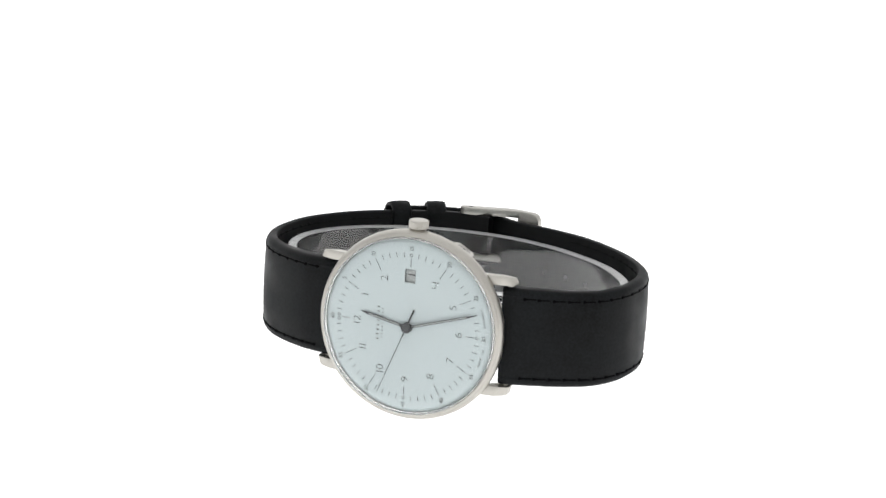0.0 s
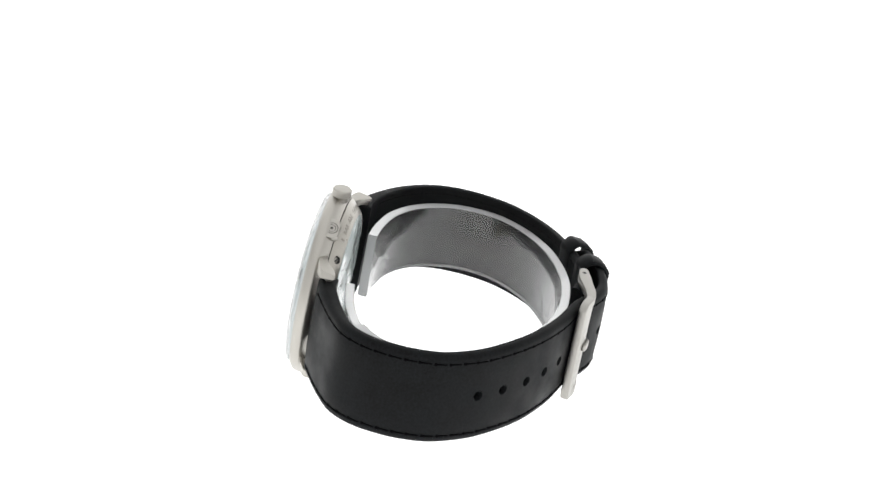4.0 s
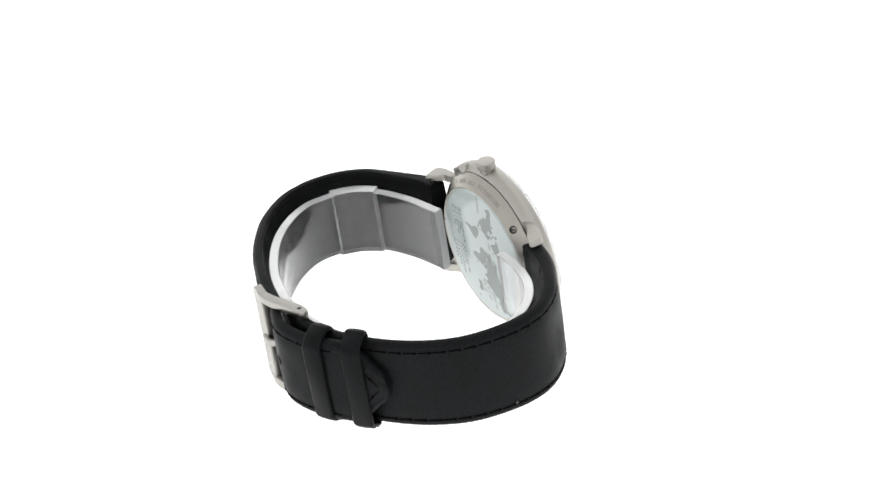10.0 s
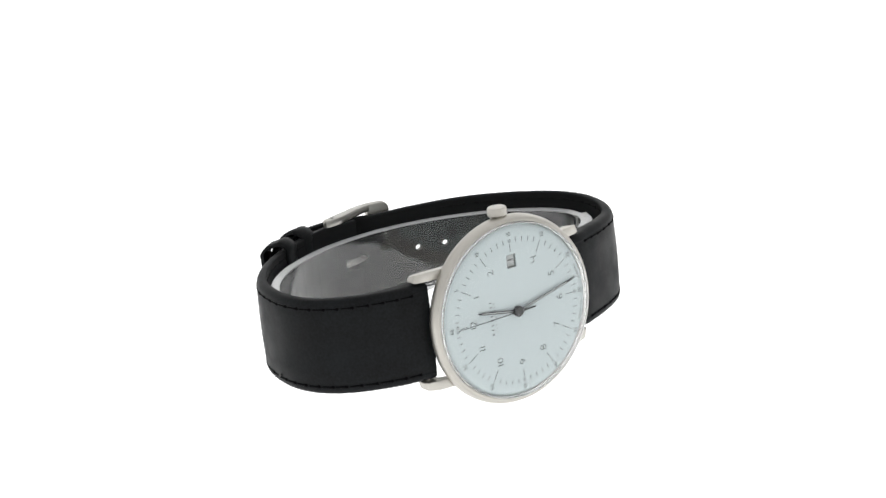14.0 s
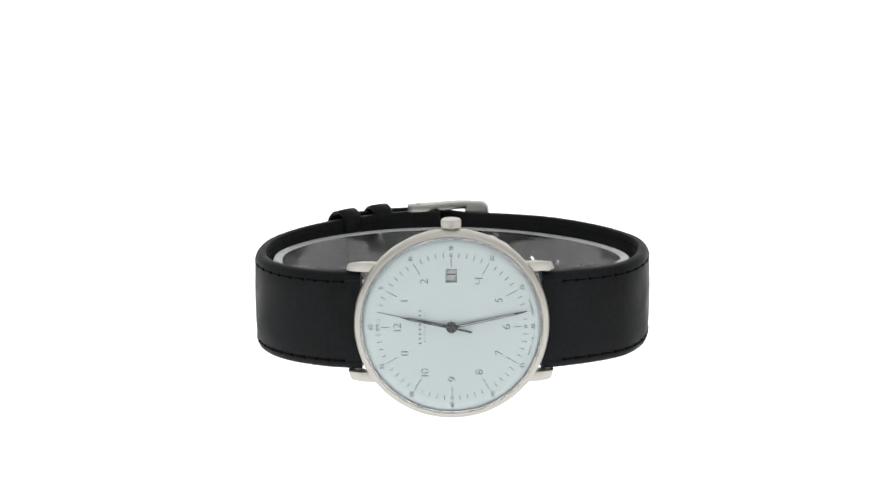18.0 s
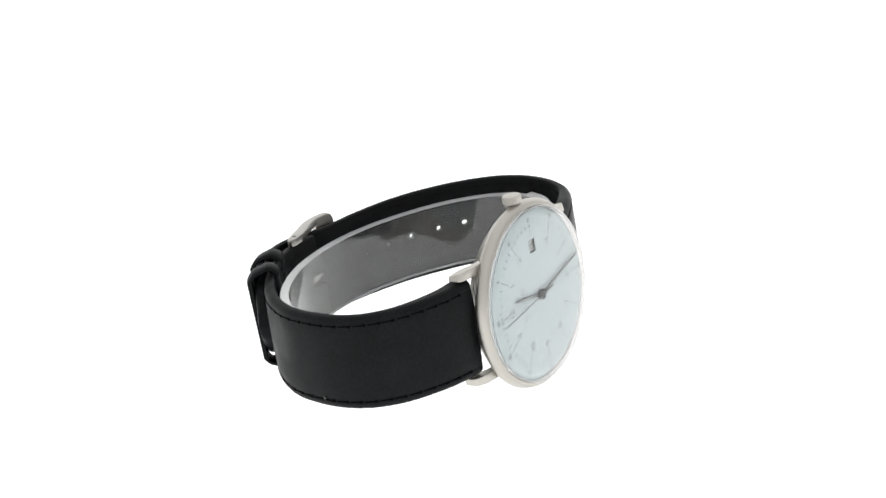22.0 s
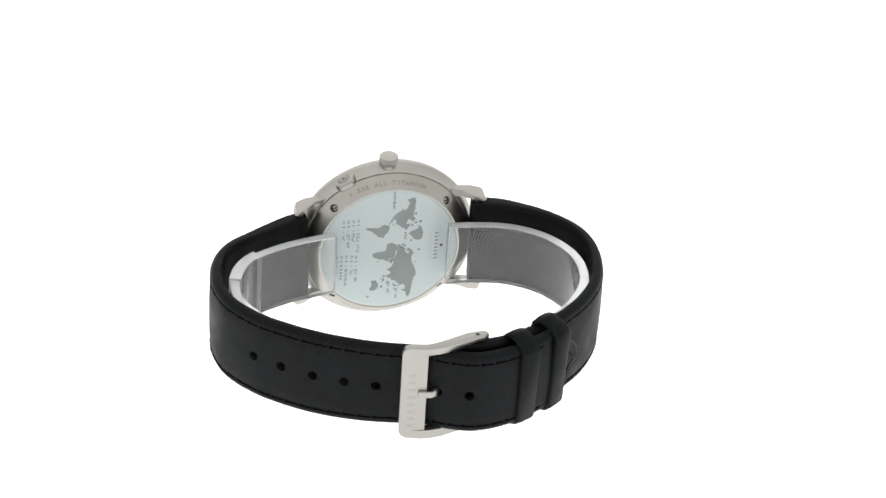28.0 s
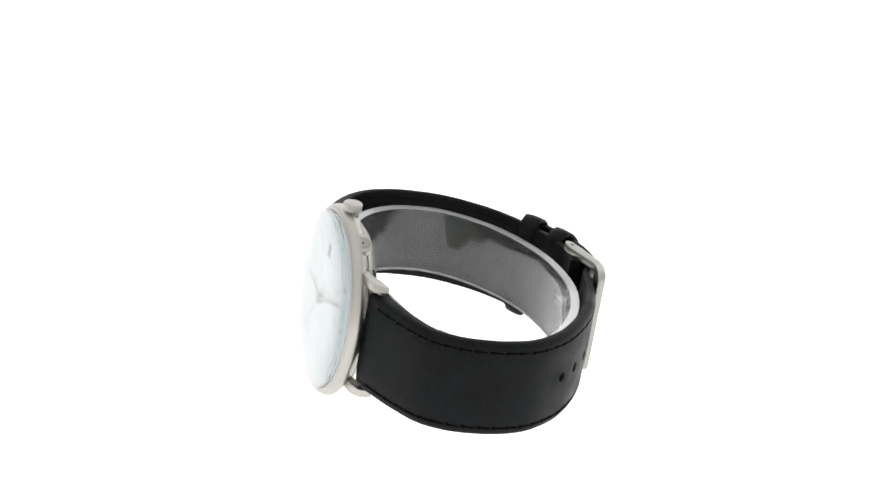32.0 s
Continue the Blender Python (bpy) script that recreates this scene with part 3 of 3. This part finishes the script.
    # list of stations in two columns; marks that cannot be read are bars
    for y, x0, n, text, xt, x1 in ((-6.7, -8.4, 2, "DCF 77.5", -5.0, -0.3), (-7.7, -8.3, 2, "MSF", -5.0, -2.9), (-8.75, -8.2, 2, "JJY 60", -5.0, -1.6), (-9.75, -8.1, 2, "NC", -4.6, -3.3),
                                   (-6.9, 0.7, 2, "JJY 40", 4.0, 7.3), (-7.85, 0.6, 2, "NC", 4.2, 5.5), (-8.95, 0.5, 2, "WWVB 60", 3.7, 8.3), (-9.95, 0.5, 3, "", 4.0, 6.6), (-11.0, 0.6, 3, "", 4.0, 5.4)):
        word("M", x0, x0 + 0.62, y, M_STATION, 0.8)
        for k in range(1, n):
            bar(x0 + 0.4 + k * 1.0, y, 0.22, 0.5, M_STATION)
        bar(x0 + 2.65, y, 0.12, 0.3, M_STATION)
        if text:
            word(text, xt, x1, y, M_STATION, 0.85)
        else:
            for k in range(int((x1 - xt) / 0.8) + 1):
                bar(xt + k * 0.8, y, 0.26, 0.5, M_STATION)
    # maker's line, a fainter line, and a small dark mark
    for k in range(8):
        bar(-3.4 + k * 0.91, 10.05, 0.3, 0.72, M_MAP)
    for k in range(9):
        bar(-3.4 + k * 0.76, 8.85, 0.3, 0.45, M_BARPALE)
    bar(-0.2, 11.2, 0.62, 0.55, M_INK)
    # engraved words round the back ring
    for k, ch in enumerate("# BAR ALL TITANIUM"):
        if ch == " ":
            continue
        ang = radians((k - 9.2) * 3.35)
        r = 16.05
        me = mesh_of("bar", box(-0.22, 0.22, -0.42, 0.42, 0, 0.02), M_ENGRAVE) if ch == "#" else lettering(ch, 1.2, M_ENGRAVE, 0.02, -0.075)
        ob = part("engraved_letter", me, None, watch)
        ob.matrix_basis = on_cone(-math.sin(ang), math.cos(ang), r, 0.012)


    # a faint engraved line low on the ring
    me = mesh_of("bar", box(-0.2, 0.2, -0.3, 0.3, 0, 0.02), M_ENGRAVE)
    for k in range(26):
        if k not in (7, 13, 19):
            ang = radians(180 + (k - 12.5) * 2.6)
            part("engraved_bar", me, None, watch).matrix_basis = on_cone(-math.sin(ang), math.cos(ang), 16.5, 0.012)


M_BARPALE = material("faint_print", (0.42, 0.46, 0.46), 0.5, vary=0.1)

# strap lines, outer face
LONG = [(17.75, 4.0), (20.4, 4.4), (23.5, 5.6), (30, 8.9), (35.1, 12.3), (38.3, 17.0), (39.7, 22), (39.9, 27), (38.4, 33), (34.1, 39.3), (29, 43.9), (23.5, 47.7), (18, 50.5),
        (12.2, 52.7), (7, 54.1), (3, 55.2), (-1, 57.3), (-5.61, 58.89), (-10.09, 58.82), (-15.22, 57.51), (-20.29, 55.07), (-25.37, 51.61), (-29.43, 48.55)]
SHORT = [(-17.75, 3.9), (-20.4, 4.15), (-25.0, 5.5), (-30.8, 8.8), (-35.1, 12.5), (-38.3, 17.2), (-39.7, 22.8), (-39.3, 29.2), (-37.4, 35.64), (-33.4, 41.7), (-28.44, 46.53), (-22.86, 50.31), (-16.26, 53.48), (-10.61, 54.94), (-6.32, 54.82), (-2.2, 54.2)]


def lean_short(s, n):
    """How far the middle of the short strap lies off the middle of the case, up or down."""
    return ease(((0, 0.0), (0.25, -0.5), (0.5, -0.35), (0.75, -0.1), (1.0, 0.3)), s / n)


def lean_long(s, n):
    return ease(((0, -0.15), (0.12, -0.5), (0.3, 0.03), (0.6, 0.25), (1.0, 0.55)), s / n)


def ease(keys, u):
    """A smooth value between keys."""
    for (a, p), (b, q) in zip(keys, keys[1:]):
        if u <= b:
            f = (u - a) / (b - a)
            return p + (q - p) * f * f * (3 - 2 * f)
    return keys[-1][1]


def half_long(s, n):
    h = 9.85 - 0.1 * ease(((0, 0), (0.12, 1.0), (0.35, 0.8), (0.6, -1.0), (1.0, -1.0)), s / n) - 0.75 * ease(((0, 0), (0.45, 0.3), (0.75, 1.0), (1.0, 1.0)), s / n)
    tip = n - s
    if tip < 9:
        h = min(h, 2.2 + 0.95 * tip, 0.2 + math.sqrt(9 * tip))
    return h


def half_short(s, n):
    return 9.9 - 0.35 * min(1, s / 60)


def thick_strap(s, n):
    return 2.15 + 1.7 * max(0, 1 - s / 24) ** 1.5


STITCH = LINING_STITCH = None


def stitch_line(strap, path, side, s0, s1, half, lean):
    """Two rows of single stitches, with their dark needle holes, along the edges of a strap."""
    global STITCH, LINING_STITCH
    if STITCH is None:
        # The fat end paints the shaded needle hole in thread black.
        bm = prism([(-1.45, 0.02), (-1.38, -0.26), (-1.15, -0.31), (-0.92, -0.2), (-0.6, -0.1), (0.4, -0.085), (0.95, -0.09), (1.15, -0.03),
                    (1.15, 0.04), (0.95, 0.09), (-0.3, 0.085), (-0.8, 0.12), (-1.05, 0.26), (-1.28, 0.28), (-1.4, 0.17)], -0.2, 0.17)
        bmesh.ops.rotate(bm, matrix=Matrix.Rotation(radians(90), 3, "X"), verts=bm.verts)
        LINING_STITCH = mesh_of("stitch", bm.copy(), M_SEAM)
        STITCH = mesh_of("stitch", bm, M_THREAD)
    pts, tan, length = spline(path, 0.25)
    s = s0
    while s < s1:
        k = round(s / length * (len(pts) - 1))
        out = Vector((tan[k].y, -tan[k].x)) * side
        for sg in (1, -1):
            ob = part("stitch", STITCH, None, strap)
            ob.matrix_basis = strap_frame(pts[k], tan[k], out, sg * (half(s, length) - 1.8) + lean(s, length), -0.11)
        s += 2.95
    if lean is lean_long:
        # the row that closes round the pointed tip
        for back, z in ((2.7, 1.25), (4.6, 3.2)):
            i = round((length - back) / length * (len(pts) - 1))
            out = Vector((tan[i].y, -tan[i].x)) * side
            for sg in (1, -1):
                ob = part("stitch", STITCH, None, strap)
                ob.matrix_basis = strap_frame(pts[i], tan[i], out, sg * z + lean(length - back, length), 0.06) @ Matrix.Rotation(radians(-sg * 46), 4, "Y")


def lining_stitches(strap, path, side, s0, s1, half, lean):
    """The same rows where they come through the lining."""
    pts, tan, length = spline(path, 0.25)
    s = s0
    while s < s1:
        k = round(s / length * (len(pts) - 1))
        out = Vector((tan[k].y, -tan[k].x)) * side
        for sg in (1, -1):
            ob = part("stitch", LINING_STITCH, None, strap)
            ob.matrix_basis = strap_frame(pts[k], tan[k], out, sg * (half(s, length) - 1.5) + lean(s, length), -thick_strap(s, length) + 0.08)
        s += 2.95


def build_straps():
    long_strap = part("long_strap", band(LONG, 1, half_long, thick_strap, centre=lean_long), M_LEATHER, watch, "black matt leather strap with punched holes", 50)
    long_strap.data.materials.append(M_LINING)
    # holes: one free, five towards the case
    for x, lo in ((33.8, 45), (29.0, 45), (23.5, 45), (18.0, 45), (12.2, 45), (-5.0, 45), (0.8, 45)):
        s = where_x(LONG, x, lo)
        p, t, out = along(LONG, s, 1)
        bm = revolve([(0, -6), (0.6, -6), (0.66, -1.0), (0.8, -0.25), (1.02, 0.06), (1.1, 3), (0, 3)], 20)
        m = Matrix(((t.x, 0, out.x, p.x), (t.y, 0, out.y, p.y), (0, 1, 0, 0.55), (0, 0, 0, 1)))
        bmesh.ops.transform(bm, matrix=m, verts=bm.verts)
        cut(long_strap, bm)
    short_strap = part("short_strap", band(SHORT, -1, half_short, thick_strap, centre=lean_short), M_LEATHER, watch, "black matt leather strap with dark stitching", 50)
    short_strap.data.materials.append(M_LINING)
    # slot for the prong in the folded end
    cut(short_strap, box(-6.2, 0.5, 50, 57, -0.6, 1.75))
    _, _, n = spline(LONG, 0.5)
    stitch_line(long_strap, LONG, 1, 5.4, n - 9.5, half_long, lean_long)
    lining_stitches(long_strap, LONG, 1, 9.0, 70.0, half_long, lean_long)
    _, _, n = spline(SHORT, 0.5)
    stitch_line(short_strap, SHORT, -1, 4.7, n - 9, half_short, lean_short)
    lining_stitches(short_strap, SHORT, -1, 9.0, n - 12, half_short, lean_short)
    # a loose thread end on the lower seam
    bm = bmesh.new()
    bmesh.ops.create_icosphere(bm, subdivisions=2, radius=0.3)
    for v in bm.verts:
        v.co = Vector((v.co.x * 0.5 - 39.85, v.co.y + 26.7, v.co.z * 1.2 - 7.9))
    part("thread_end", bm, M_LOOSE, short_strap, "tiny pale thread end")
    # two keeper loops round both layers, loose below, their inner sides drawn towards the buckle
    for x, low, skew, drop, ears, hz, mid, label in ((-16.9, -5.2, 0.1, 0.0, 0.3, 10.3, 0.35, "black leather keeper loop"), (-24.2, -4.9, 0.12, 0.35, 0.6, 10.25, 0.45, "loose black leather keeper loop near the strap tip")):
        s = where_x(LONG, x, 90)
        p, t, out = along(LONG, s, 1)
        w, wall, top = 2.1, 1.05, 0.15
        bm = bmesh.new()
        rings = []
        for u, inset in ((-w, 0.45), (-w + 0.16, 0.18), (-w + 0.45, 0.0), (0.0, -0.08), (w - 0.45, 0.0), (w - 0.16, 0.18), (w, 0.45)):
            loop = []
            for half_w, lo, hi, rad, bow in ((hz + 0.55 - inset, low - 0.3 + inset, top - inset, 2.8, 2.8), (hz - wall + 0.6 + inset * 0.5, low + wall - 0.25 - inset * 0.5, top - wall + 0.3 + inset * 0.5, 2.0, 2.05)):
                line = []
                for cz, cy, a0 in ((half_w - rad, hi - rad, 0), (-(half_w - rad), hi - rad, 90), (-(half_w - rad), lo + rad, 180), (half_w - rad, lo + rad, 270)):
                    for q in range(9):
                        a = radians(a0 + 11.25 * q)
                        line.append((cz + rad * math.cos(a), cy + rad * math.sin(a)))
                # the outside bows out a little, the lower end hangs
                loop.append([bm.verts.new((u + skew * min(0.0, y), y + (bow * max(0.0, 1 - (z / 11) ** 2) if y > -2.4 else 0.0), z - (drop * 2 if z < -6 else 0.0))) for z, y in line])
                for v in loop[-1]:
                    if v.co.y > -2.4:
                        # the outside draws in towards its ends, most of all the lower one
                        v.co.y -= 1.2 * min(1.0, max(0.0, (-v.co.z - 2.0) / 8.5)) ** 1.4 + 0.5 * min(1.0, max(0.0, (v.co.z - 4.0) / 6.5)) ** 1.4
                    if v.co.y < -1.2:
                        f = min(1.0, max(0.0, (abs(v.co.z) - 7.2) / 2.2))
                        v.co.y -= ears * f * f * (3 - 2 * f)
            rings.append(loop)
        m = len(rings[0][0])
        for a, b in zip(rings, rings[1:]):
            for i in range(m):
                j = (i + 1) % m
                bm.faces.new((a[0][i], a[0][j], b[0][j], b[0][i]))
                bm.faces.new((a[1][j], a[1][i], b[1][i], b[1][j]))
        for loop in (rings[0], rings[-1]):
            for i in range(m):
                j = (i + 1) % m
                bm.faces.new((loop[0][i], loop[0][j], loop[1][j], loop[1][i]))
        bmesh.ops.transform(bm, matrix=Matrix(((t.x, out.x, 0, p.x), (t.y, out.y, 0, p.y), (0, 0, 1, mid), (0, 0, 0, 1))), verts=bm.verts)
        part("keeper_loop", bm, M_LEATHER, watch, label, 40)


# the bar leans with the round of the wrist
BAR_HINGE, BAR_TURN = Vector((3.4, 56.3, 0)), radians(-11)


def buckle_front():
    """The front bar, with its two outer corners rounded."""
    pts = [(2.9, -10.45), *((6.2 + 1.8 * math.sin(radians(a)), -8.65 - 1.8 * math.cos(radians(a))) for a in range(0, 91, 15)),
           *((6.2 + 1.8 * math.cos(radians(a)), 9.55 + 1.8 * math.sin(radians(a))) for a in range(0, 91, 15)), (2.9, 11.35)]
    bm = prism(pts, -56.9, -55.3, 0.3, 3)
    bmesh.ops.rotate(bm, matrix=Matrix.Rotation(radians(90), 3, "X"), verts=bm.verts)
    bmesh.ops.rotate(bm, cent=BAR_HINGE, matrix=Matrix.Rotation(BAR_TURN, 3, "Z"), verts=bm.verts)
    return bm


def build_buckle():
    """Pin buckle: front bar, two curved arms to the pivot, a prong through the strap."""
    buckle = part("buckle_bar", buckle_front(), M_STEEL, watch, "satin steel pin buckle bar")
    for z0, z1 in ((9.75, 11.31), (-10.41, -8.35)):
        line = [(5.8, 55.7), (3.4, 56.2), (0.3, 55.9), (-3.2, 54.8), (-6.3, 53.9), (-8.5, 53.5)]
        wide = [0.7, 0.9, 1.05, 1.1, 1.25, 0.95]
        pts, tan, n = spline(line, 0.8)
        a, b = [], []
        for k, p in enumerate(pts):
            f = k / (len(pts) - 1) * 5
            i = min(4, int(f))
            h = wide[i] + (wide[i + 1] - wide[i]) * (f - i)
            nn = Vector((tan[k].y, -tan[k].x))
            a.append(p + nn * h)
            b.append(p - nn * h)
        end = [pts[-1] + tan[-1] * 0.9 + Vector((tan[-1].y, -tan[-1].x)) * q for q in (0.45, -0.45)]
        arm = part("buckle_arm", prism([(p.x, p.y) for p in a + end + b[::-1]], z0, z1, 0.18, 2), M_STEEL, buckle)
        z = z1 + 0.005 if z1 > 0 else z0 - 0.005
        # No bored hole: a dark disc paints its shade on the arm.
        hole = revolve([(0, 0.01), (0.42, 0.01), (0.42, -0.2), (0, -0.2)], 20)
        bmesh.ops.translate(hole, vec=(-7.2, 53.7, z), verts=hole.verts)
        part("pin_hole", hole, M_DARK, arm, "flat disc painting the shade of a pin hole")
    pin = revolve([(0, 9.4), (0.6, 9.4), (0.6, -9.4), (0, -9.4)], 16)
    part("pivot_pin", to_watch(pin, Matrix.Translation((-7.2, 53.7, 0))), M_STEEL, buckle)
    prong = prism([(-7.9, 53.0), (-3.5, 53.5), (-0.2, 54.6), (1.2, 55.5), (2.0, 56.7), (4.5, 56.55), (4.85, 56.95), (4.5, 57.45), (2.2, 57.75), (1.2, 57.35), (0.2, 56.1), (-4.2, 55.1), (-8.0, 54.4)], -0.1, 1.4, 0.3, 3)
    part("prong", prong, M_STEEL, buckle, "short steel prong")
    bm = box(-0.7, 0.7, -0.012, 0.012, -0.3, 0.3)
    me = mesh_of("bar", bm, M_STAMP)
    for k in range(8):
        ob = part("engraved_bar", me, None, buckle, "worn stamped mark")
        hinge = Matrix.Translation(BAR_HINGE * MM)
        ob.matrix_basis = hinge @ Matrix.Rotation(BAR_TURN, 4, "Z") @ hinge.inverted() @ Matrix.Translation((5.8 * MM, 56.9 * MM, (-7.4 + k * 1.75) * MM))


build_case()
build_dial()
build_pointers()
build_crystal()
build_back()
build_straps()
build_buckle()

# ---- the clear cuff inside the strap ----
cuff = tagged(new("display_cuff"), "clear acrylic open cuff holding the strap round", "watch stand")
CUFF = [(-11.9, 8.7), (-18, 9.2), (-25, 11.0), (-31, 15.0), (-35.0, 20.8), (-36.4, 27), (-35.2, 34), (-30.4, 41), (-22.8, 46.8), (-12, 51.0), (0, 52.1), (10, 50.4), (19, 46.7),
        (27.6, 40.9), (33.3, 34.4), (36.0, 28.2), (35.75, 22.2)]
CUFF_SLEEVE = [(35.95, 22.2), (34.5, 18.6), (32.4, 15.8), (29.8, 13.65)]
CUFF_END = [(29.6, 13.85), (26.5, 12.3), (20.5, 10.2), (12.1, 8.6)]


def build_cuff():
    for name, line, low, high, thick, label in (("cuff_band", CUFF, -7.6, 6.6, 1.9, "clear acrylic band, sawn edges whitened for piped light"),
                                                ("joint_sleeve", CUFF_SLEEVE, -7.95, 7.1, 2.5, "clear acrylic joint sleeve"),
                                                ("cuff_band", CUFF_END, -7.6, 6.6, 1.9, "clear acrylic band end, sawn edges whitened for piped light")):
        bm = sheet(line, -1, (high - low) / 2, thick)
        bmesh.ops.translate(bm, vec=(0, 0, (high + low) / 2), verts=bm.verts)
        part(name, bm, M_CUFF, cuff, label, 40).data.materials.append(M_PIPED_EDGE)


build_cuff()


# ---- what moves ----
def second_at(t):
    """Clock angle of the second hand, which goes with the turn."""
    h = -heading(t)
    keys = ((14, 286.5), (21.5, 291.2), (45, 297.2), (55.4, 300.7), (180, 329), (305, 355), (331.6, 361.9), (351.8, 368.5), (364, 374.5))
    for (a, p), (b, q) in zip(keys, keys[1:]):
        if h <= b:
            return p + (q - p) * (h - a) / (b - a)
    return keys[-1][1]


def minute_at(t):
    """Clock angle of the minute hand; it gains a minute while the back is in view."""
    f = min(1, max(0, (-heading(t) - 95) / 165))
    return 161.9 + 5.9 * f


def motions():
    times = sorted({*(k * 0.25 for k in range(129)), 17.4, 17.45, 17.55})
    walk(watch, [(t, turned(t)) for t in times])
    walk(cuff, [(t, turned(t)) for t in times])
    walk(SECOND, [(t, DIAL @ Matrix.Rotation(radians(-second_at(t)), 4, "Z")) for t in times])
    walk(MINUTE, [(t, DIAL @ Matrix.Rotation(radians(-minute_at(t)), 4, "Z")) for t in times])


motions()
